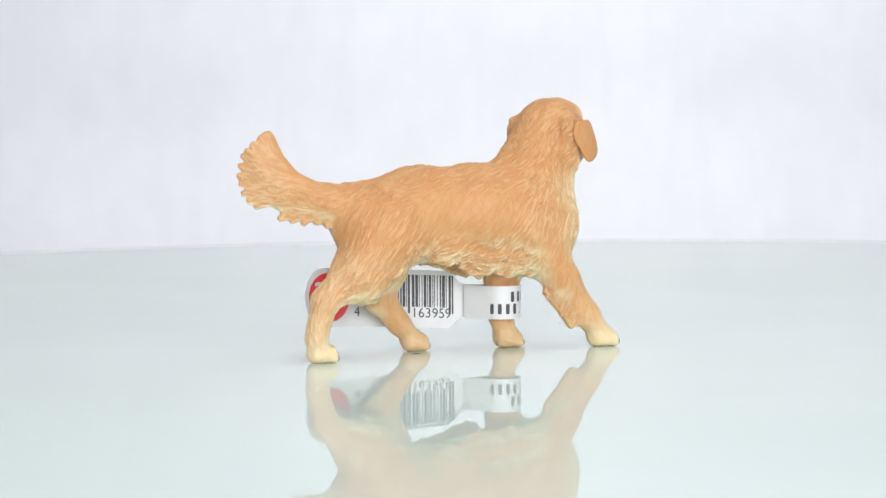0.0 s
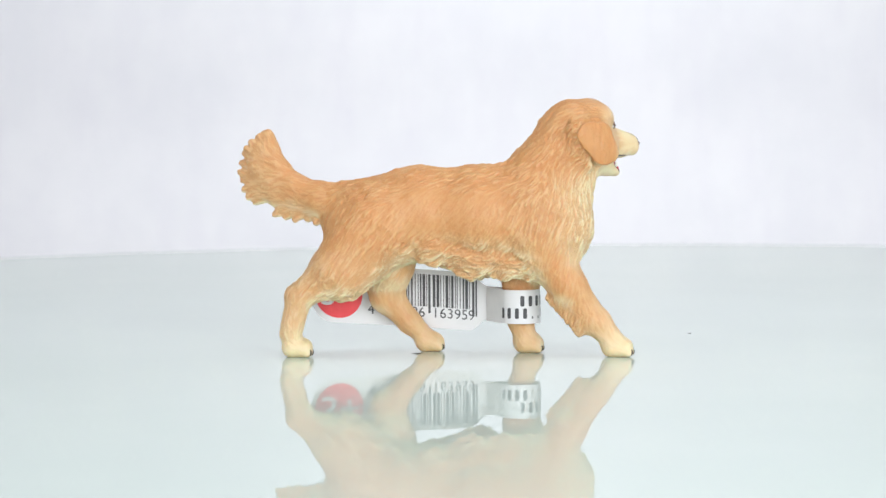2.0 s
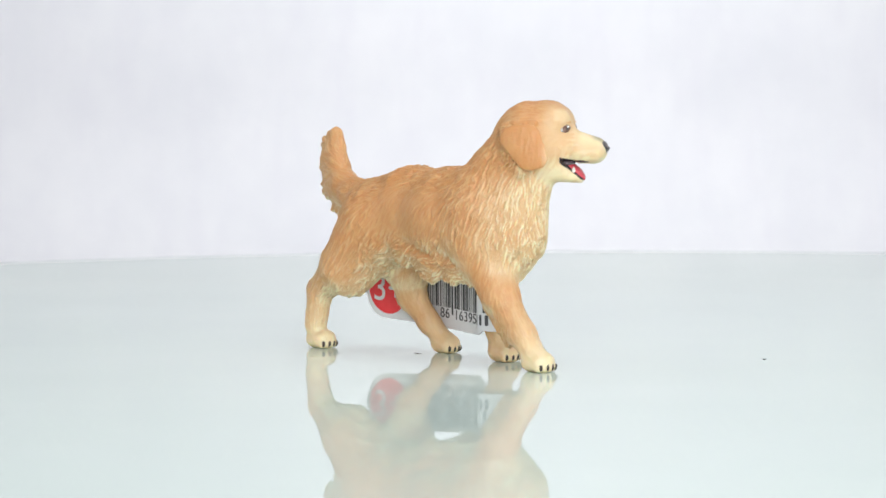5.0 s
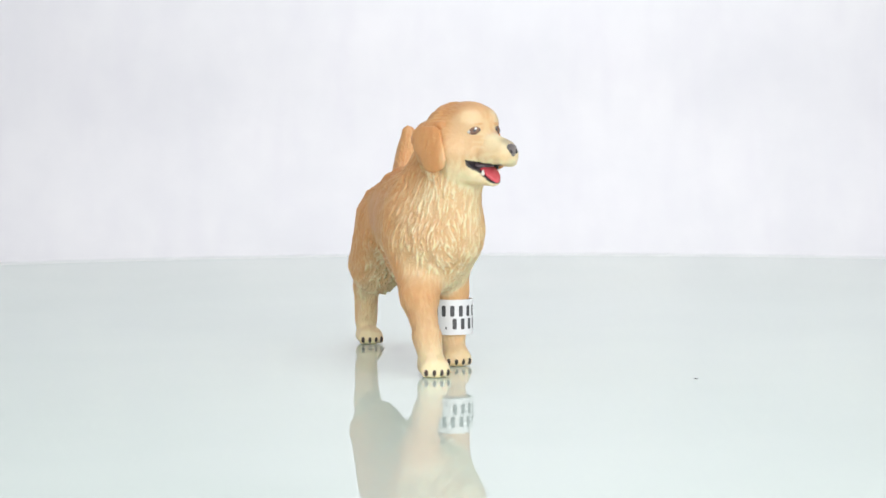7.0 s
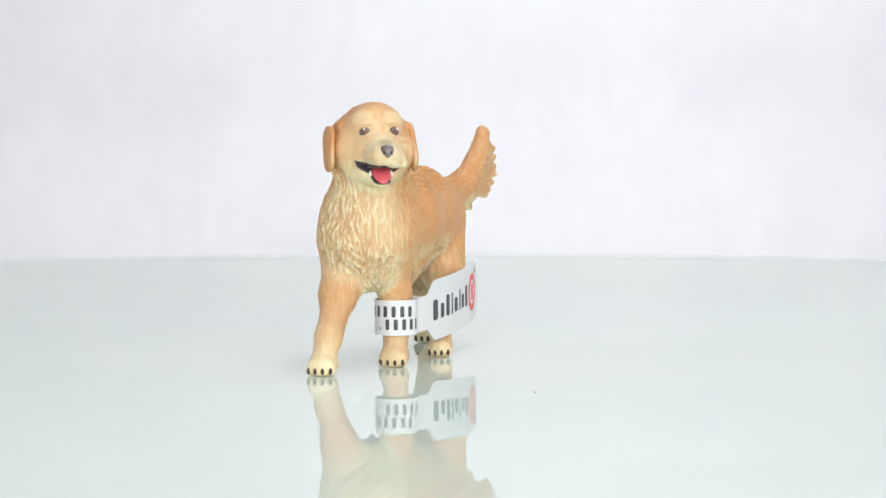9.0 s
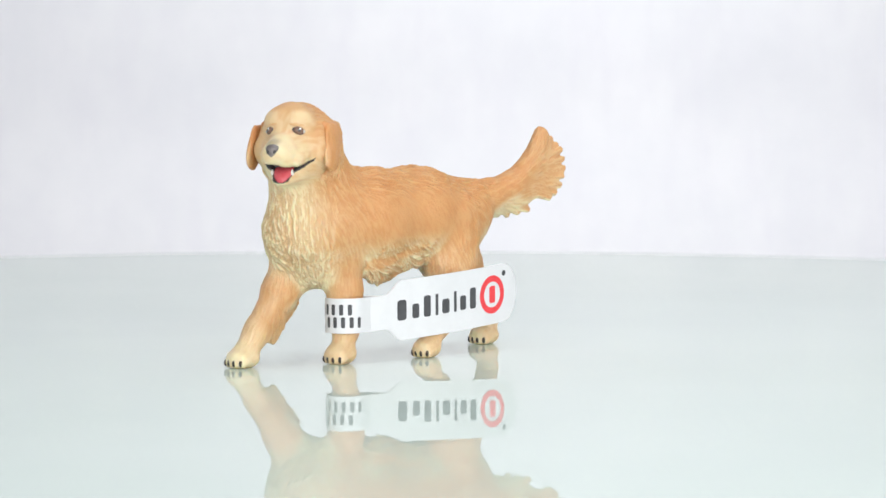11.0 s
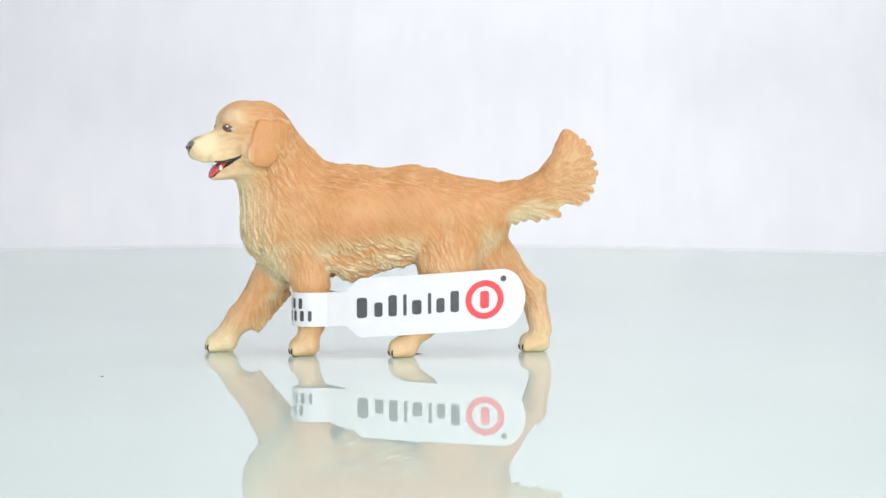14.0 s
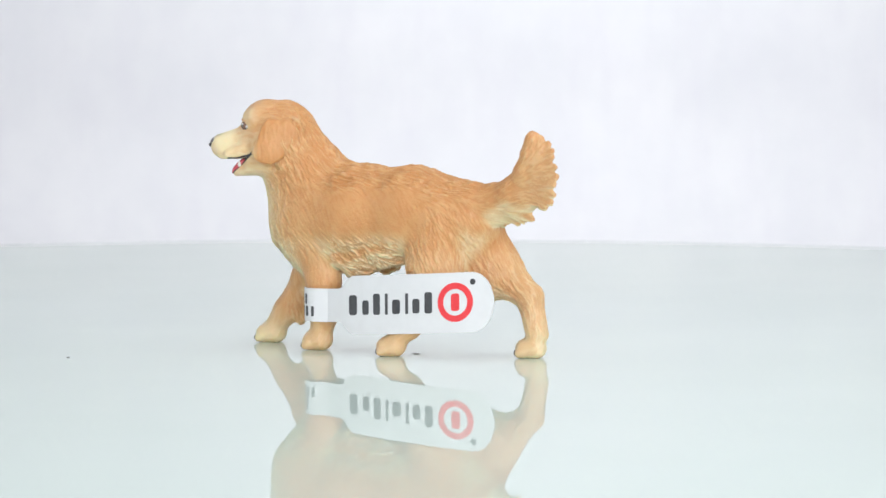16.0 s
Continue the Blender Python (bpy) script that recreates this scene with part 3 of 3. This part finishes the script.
def build_ear(root, s):
    c = in_head(-0.8, 7.3 * s, -2.2)
    skin = Skin(c - np.array((9, 7, 8)), c + np.array((9, 7, 8)), 0.3)
    out = SIDE * s
    fall = in_head(0, 0, -1) - HEAD
    flare = 1.0 if s < 0 else 0.0
    thin = (out, 0.27)
    skin.blob(in_head(-2.6, 6.0 * s, 1.8), in_head(1.0, 5.9 * s, 1.9), 1.5, 1.4, k=2.6, fur=fall, shag=0.2)
    skin.blob(in_head(1.4, (7.4 + flare) * s, 0.0), in_head(3.0, (7.8 + flare) * s, -4.6), 1.9, 1.8, k=2.2, fur=fall, shag=0.25, flat=thin)
    skin.blob(in_head(-3.1, (7.7 + flare) * s, -0.6), in_head(0.6, (8.2 + flare) * s, -4.8), 2.2, 1.9, k=2.2, fur=fall, shag=0.25, flat=thin)
    skin.blob(in_head(-0.8, (7.8 + flare) * s, -0.8), in_head(1.2, (8.1 + flare) * s, -3.6), 2.7, 2.5, k=2.2, fur=fall, shag=0.25, flat=thin)
    v, q = skin.nets()
    e = edges_of(q)
    cnt = np.bincount(e[:, 0], minlength=len(v))
    for _ in range(3):
        v = 0.5 * v + 0.5 * np.stack([np.bincount(e[:, 0], v[e[:, 1], k], len(v)) / cnt for k in range(3)], 1)
    n = vertex_normals(v, q)
    lie, cream, shag = skin.blend(v)
    lie -= n * (n * lie).sum(1)[:, None]
    lie /= np.maximum(np.linalg.norm(lie, axis=1), 1e-6)[:, None]
    fine = strands(v, e, lie, 2, 24, 11 + int(s))
    hair = strokes(v, q, n, lie, np.full(len(v), 0.5), len(v) // 45, 10, 21)
    v = v + n * (0.035 * np.clip(fine, -2, 2) - 0.14 * hair)[:, None]
    u, hv, w = head_uvw(*v.T)
    rim = smooth01(u, 3.2, 4.8) * 0.4
    me = mesh_from("ear", v * MM, q, FUR)
    # Raised hairs are tinted slightly lighter, painting in their relief.
    for key, val in (("cream", rim), ("dark", 0 * rim), ("relief_tone", 0.05 + 0.06 * np.clip(fine, -1, 1))):
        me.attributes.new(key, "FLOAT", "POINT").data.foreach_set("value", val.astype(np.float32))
    part("ear", me, root, "smooth orange-tan drooping ear")


def lump(name, centre, axes, radii, material, pinch=None, seg=20):
    """An ellipsoid on three axes, its outline shaped by pinch(p)."""
    bm = bmesh.new()
    bmesh.ops.create_uvsphere(bm, u_segments=seg, v_segments=seg * 2 // 3, radius=1)
    for vert in bm.verts:
        p = np.array(vert.co)
        if pinch:
            p = pinch(p)
        vert.co = Vector((np.array(centre) + sum(p[k] * radii[k] * np.array(axes[k]) for k in range(3))) * MM)
    return mesh_of(name, bm, material)


def build_face(root, skin):
    for s in (-1, 1):
        out = FWD * 0.80 + SIDE * 0.58 * s + UP * 0.12
        out /= np.linalg.norm(out)
        across = np.cross(UP, out)
        across /= np.linalg.norm(across)
        rise = np.cross(out, across)
        across = across * 0.99 - rise * 0.12 * s
        start = in_head(3.5, 2.0 * s, 0.9)
        way = in_head(6.9, 3.05 * s, 1.3) - start
        at = skin.surface(start, way / np.linalg.norm(way)) - out * 0.5

        def almond(p):
            return np.array((p[0], p[1], p[2] * (1 - 0.25 * p[1] * p[1])))
        eye = part("eye", lump("eye", at, (out, across, rise), (0.74, 1.48, 1.06), BLACK, almond), root, "glossy dark painted eye")
        part("eyelid", lump("eyelid", at + rise * 1.16 + out * 0.02, (out, across, rise), (0.72, 1.85, 0.45), LID, almond), eye, "tan painted brow fold over the eye")
        part("iris", lump("iris", at + out * 0.43, (out, across, rise), (0.44, 1.0, 0.84), IRIS), eye, "brown iris")
        part("pupil", lump("pupil", at + out * 0.62, (out, across, rise), (0.30, 0.5, 0.46), BLACK, seg=12), eye, "black pupil")
        part("eye_white", lump("eye_white", at + out * 0.30 + across * 1.08 * s - rise * 0.1, (out, across, rise), (0.34, 0.34, 0.36), SCLERA, seg=12), eye, "pale grey corner of the eye")
        # A fixed white lump stands in for a lamp's reflection on the eye.
        part("glint", lump("glint", at + out * 0.90 + across * 0.2 + rise * 0.32, (out, across, rise), (0.1, 0.26, 0.2), GLINT, seg=10), eye, "white spot imitating a highlight on the eye")

    def wedge(p):
        return np.array((p[0], p[1] * (0.80 + 0.30 * p[2]), p[2]))
    nose = part("nose", lump("nose", in_head(13.8, 0.15, -2.65), (FWD, SIDE, UP), (1.05, 1.7, 1.5), NOSE, wedge), root, "dark grey painted nose")
    for s in (-1, 1):
        part("nostril", lump("nostril", in_head(14.7, 0.15 + 0.7 * s, -2.7), (FWD, SIDE, UP), (0.30, 0.32, 0.42), BLACK, seg=10), nose, "black nostril")

    def dish(p):
        return np.array((p[0], p[1] * (1 - 0.12 * p[0]), p[2] - 0.25 * p[0] * abs(p[0]) + 0.25 * p[1] * p[1]))
    slope = FWD * 0.80 - UP * 0.60
    lift = UP * 0.80 + FWD * 0.60
    part("tongue", lump("tongue", in_head(7.9, 0.2, -7.0), (slope, SIDE, lift), (2.9, 1.95, 0.9), TONGUE, dish), root, "pink-red glossy tongue")
    for s in (-1, 1):
        def fang(p):
            return np.array((p[0] * (1 - 0.5 * p[2]), p[1] * (1 - 0.5 * p[2]), p[2]))
        part("tooth", lump("tooth", in_head(8.3, 2.1 * s, -6.9), (FWD, SIDE, UP), (0.36, 0.30, 0.62), TOOTH, fang, 12), root, "small ivory tooth")
    part("mouth_lining", lump("mouth_lining", in_head(6.2, 0, -5.6), (FWD, SIDE, UP), (1.9, 2.6, 0.9), MOUTH, seg=14), root, "dark purple-grey mouth lining")


def build_claws(root):
    for x, y, heading, long, wide in PAWS.values():
        c, s = math.cos(radians(heading)), math.sin(radians(heading))
        for i in range(4):
            v = (i - 1.5) / 1.5
            u = long * (0.62 - 0.16 * v * v) + 0.62
            fan = radians(heading + 22 * v)
            out = np.array((math.cos(fan), math.sin(fan), 0.15))
            side = np.array((-math.sin(fan), math.cos(fan), 0))
            at = np.array((x + c * u - s * v * wide * 0.75, y + s * u + c * v * wide * 0.75, 1.05))
            part("claw", lump("claw", at, (out, side, UP), (0.50, 0.44, 0.70), CLAW, seg=10), root, "dark brown painted claw")


def build_dog():
    root = tagged(new("toy_dog"), "tan vinyl toy retriever walking with open mouth, on glass plate", "toy dog")
    skin = build_body(root)
    for s in (-1, 1):
        build_ear(root, s)
    build_face(root, skin)
    build_claws(root)
    return root


# ---- the paper tag looped round the front left leg ----
LEG = (21.9, 1.75)
LOOP = 4.15


ARC = radians(250) * LOOP


def tag_line(s):
    """The tag's run in plan: from behind the leg along its right, round its front and back along the left as a flat panel, s from -23 to 42."""
    if s >= 0:
        t = s / 42
        return 18.6 - 41.3 * t, LEG[1] + LOOP - 0.45 + 10.6 * t - 8.9 * t * t
    if s >= -ARC:
        a = radians(100) + s / LOOP
        return LEG[0] + LOOP * math.cos(a) * (1 - 0.16 * max(0, 1 + s / 3)), LEG[1] + LOOP * math.sin(a)
    a = radians(100) - radians(250)
    x0, y0 = LEG[0] + LOOP * math.cos(a), LEG[1] + LOOP * math.sin(a)
    t = (-ARC - s) / 6.7
    return x0 + (15.0 - x0) * t, y0 + (5.6 - y0) * t


def tag_point(s, z, out):
    """out: millimetres off the sheet's middle, outwards positive."""
    a, b = tag_line(s - 0.05), tag_line(s + 0.05)
    x, y = tag_line(s)
    dx, dy = b[0] - a[0], b[1] - a[1]
    n = math.hypot(dx, dy)
    return Vector((x + dy / n * out, y - dx / n * out, z)) * MM


def tag_edges(s):
    """Lower and upper edge of the paper at s."""
    mid = 10.0 + max(0, s) * 0.062
    if s < 3.5:
        half = 3.55
    elif s < 7.5:
        t = (s - 3.5) / 4
        half = 3.55 + 2.65 * (3 * t * t - 2 * t * t * t)
    else:
        half = 6.2
    if s > 37:
        half = max(0.6, 6.2 * math.sqrt(max(0, 1 - ((s - 37) / 5.05) ** 2)))
    return mid - half, mid + half


def sheet(name, s0, s1, steps, thick, material, off=0.0):
    bm = bmesh.new()
    rows = []
    for i in range(steps + 1):
        s = s0 + (s1 - s0) * i / steps
        lo, hi = tag_edges(s)
        rows.append([bm.verts.new(tag_point(s, z, o + off)) for o in (-thick / 2, thick / 2) for z in (lo, lo + (hi - lo) / 3, lo + (hi - lo) * 2 / 3, hi)])
    order = (0, 1, 2, 3, 7, 6, 5, 4)
    for a, b in zip(rows, rows[1:]):
        for i in range(8):
            j, k = order[i], order[(i + 1) % 8]
            bm.faces.new((a[j], b[j], b[k], a[k]))
    bm.faces.new([rows[0][i] for i in order])
    bm.faces.new([rows[-1][i] for i in reversed(order)])
    bmesh.ops.recalc_face_normals(bm, faces=bm.faces)
    return mesh_of(name, bm, material, False)


def outline_to_tag(name, faces2d, out, material, lift=0.05):
    """Flat shapes given in (s, height above the tag's middle) laid on the paper."""
    bm = bmesh.new()
    for poly in faces2d:
        vs = []
        for s, h in poly:
            vs.append(bm.verts.new(tag_point(s, 10.0 + max(0, s) * 0.062 + h, out)))
        bm.faces.new(vs)
    ext = bmesh.ops.extrude_face_region(bm, geom=bm.faces[:])
    for g in ext["geom"]:
        if isinstance(g, bmesh.types.BMVert):
            g.co = g.co + Vector((0, lift if out > 0 else -lift, 0)) * MM
    bmesh.ops.recalc_face_normals(bm, faces=bm.faces)
    return mesh_of(name, bm, material, False)


def rounded_bar(s, h, w, t, n=5):
    """A stroke of width w and height t with round corners."""
    r = min(w, t) * 0.28
    pts = []
    for cx, cy, a0 in ((s + w / 2 - r, h + t / 2 - r, 0), (s - w / 2 + r, h + t / 2 - r, 90), (s - w / 2 + r, h - t / 2 + r, 180), (s + w / 2 - r, h - t / 2 + r, 270)):
        for i in range(n):
            a = radians(a0 + 90 * i / (n - 1))
            pts.append((cx + r * math.cos(a), cy + r * math.sin(a)))
    return pts


def ring(s, h, r0, r1, n=40):
    quads = []
    for i in range(n):
        a, b = 2 * math.pi * i / n, 2 * math.pi * (i + 1) / n
        quads.append([(s + r0 * math.cos(a), h + r0 * math.sin(a)), (s + r1 * math.cos(a), h + r1 * math.sin(a)),
                      (s + r1 * math.cos(b), h + r1 * math.sin(b)), (s + r0 * math.cos(b), h + r0 * math.sin(b))])
    return quads


def disc(s, h, r, n=40):
    return [[(s, h), (s + r * math.cos(2 * math.pi * i / n), h + r * math.sin(2 * math.pi * i / n)),
             (s + r * math.cos(2 * math.pi * (i + 1) / n), h + r * math.sin(2 * math.pi * (i + 1) / n))] for i in range(n)]


def lettering(text, size, s, h, back):
    """Polygons of the built-in font; back: read from the tag's other side."""
    cu = bpy.data.curves.new("lettering", "FONT")
    cu.body, cu.size, cu.align_x, cu.align_y = text, size, "CENTER", "CENTER"
    ob = bpy.data.objects.new("lettering", cu)
    me = bpy.data.meshes.new_from_object(ob)
    polys = [[(s + (-1 if back else 1) * me.vertices[i].co.x, h + me.vertices[i].co.y) for i in p.vertices] for p in me.polygons]
    bpy.data.objects.remove(ob)
    bpy.data.meshes.remove(me)
    return polys


def build_tag():
    root = tagged(new("paper_tag"), "white paper hang tag looped round the toy dog's front leg", "tag")
    panel = part("panel", sheet("panel", 0.0, 42.0, 60, 0.30, PAPER), root)
    loop = part("loop", sheet("loop", -ARC - 6.7, 0.0, 70, 0.25, PAPER), root)
    # outer face: eight strokes of a word, a red ring mark and a dot
    for c, w, t, h in ((7.5, 3.1, 4.5, 0.0), (11.0, 2.4, 3.2, -0.55), (14.0, 2.5, 4.7, 0.1), (16.6, 1.0, 4.7, 0.1), (19.1, 2.8, 3.2, -0.5), (21.8, 1.0, 4.6, 0.1), (24.1, 2.4, 3.2, -0.45), (27.1, 2.5, 4.7, 0.15)):
        part("letter_bar", outline_to_tag("letter_bar", [rounded_bar(c, h, w * 0.72, t * 0.94)], 0.16, INK), panel, "dark grey printed bar")
    part("logo_ring", outline_to_tag("logo_ring", ring(33.4, 0.1, 2.75, 4.05), 0.16, RED), panel, "red printed ring")
    part("logo_mark", outline_to_tag("logo_mark", [rounded_bar(33.4, 0.1, 1.9, 3.6)], 0.16, RED), panel, "red printed mark inside the ring")
    part("print_dot", outline_to_tag("print_dot", disc(37.4, 4.2, 0.62, 16), 0.16, INK), panel, "small dark printed dot")
    # inner face: bar code, figures and a red age mark
    rng = random.Random(7)
    s = 5.8
    while s < 25.8:
        w = rng.choice((0.18, 0.18, 0.34, 0.5, 0.62))
        guard = s < 6.4 or s > 25.2 or 15.7 < s < 16.4
        part("barcode_bar", outline_to_tag("barcode_bar", [[(s, -3.1 if guard else -1.7), (s + w, -3.1 if guard else -1.7), (s + w, 5.2), (s, 5.2)]], -0.16, INK), panel)
        s += w + rng.choice((0.22, 0.3, 0.46))
    for figure, c in (("1", 14.8), ("6", 13.2), ("3", 11.6), ("9", 10.0), ("5", 8.5), ("9", 7.0), ("6", 17.8), ("8", 19.4), ("4", 28.8)):
        part("figure", outline_to_tag("figure", lettering(figure, 3.0, c, -3.05, True), -0.16, INK), panel, "printed figure " + figure)
    part("age_mark", outline_to_tag("age_mark", disc(35.9, 0.0, 5.2), -0.16, RED), panel, "red printed disc")
    part("age_figures", outline_to_tag("age_figures", lettering("3+", 8.2, 35.7, 0.0, True), -0.26, PAPER), panel, "white figures 3+")
    # two lines of small print round the loop
    for start, end, h, count, gaps in ((-14.3, -2.2, 1.25, 7, ()), (-18.8, -0.2, -1.35, 11, (4, 5))):
        for i in range(count):
            c = start + (end - start) * (i + 0.5) / count
            t = 0.5 if i in gaps else 2.2
            part("print_bar", outline_to_tag("print_bar", [rounded_bar(c, h - (2.2 - t) / 2, (end - start) / count * (0.48 if i not in gaps else 0.2), t, 3)], 0.15, INK, 0.0), loop, "dark printed bar")
    return root


# ---- lint on the glass ----
def build_lint():
    made = []
    for i, (x, y, long, angle) in enumerate(((0.0, 0.2, 2.4, 0), (61.3, 39.8, 1.0, 40))):
        bm = bmesh.new()
        n = 6
        rings = []
        for j in range(n + 1):
            t = j / n - 0.5
            c = (x + long * t * math.cos(radians(angle)), y + long * t * math.sin(radians(angle)) + 0.25 * t * t)
            r = 0.11 * (1.05 - 1.7 * abs(t))
            rings.append([bm.verts.new(Vector((c[0], c[1] + r * math.cos(a), 0.12 + r * math.sin(a))) * MM) for a in (0, 1.57, 3.14, 4.71)])
        for a, b in zip(rings, rings[1:]):
            for k in range(4):
                bm.faces.new((a[k], b[k], b[(k + 1) % 4], a[(k + 1) % 4]))
        ob = new("lint", mesh_of("lint", bm, DUST))
        made.append(tagged(ob, "dark lint fibre lying on the glass plate", "lint", group="lint on the glass"))
    return made


build_setting()
TURNING = [build_disc(), build_dog(), build_tag(), *build_lint()]


def motions():
    for thing in TURNING:
        walk(thing, [(t / 2, turn_at(t / 2)) for t in range(33)])


motions()
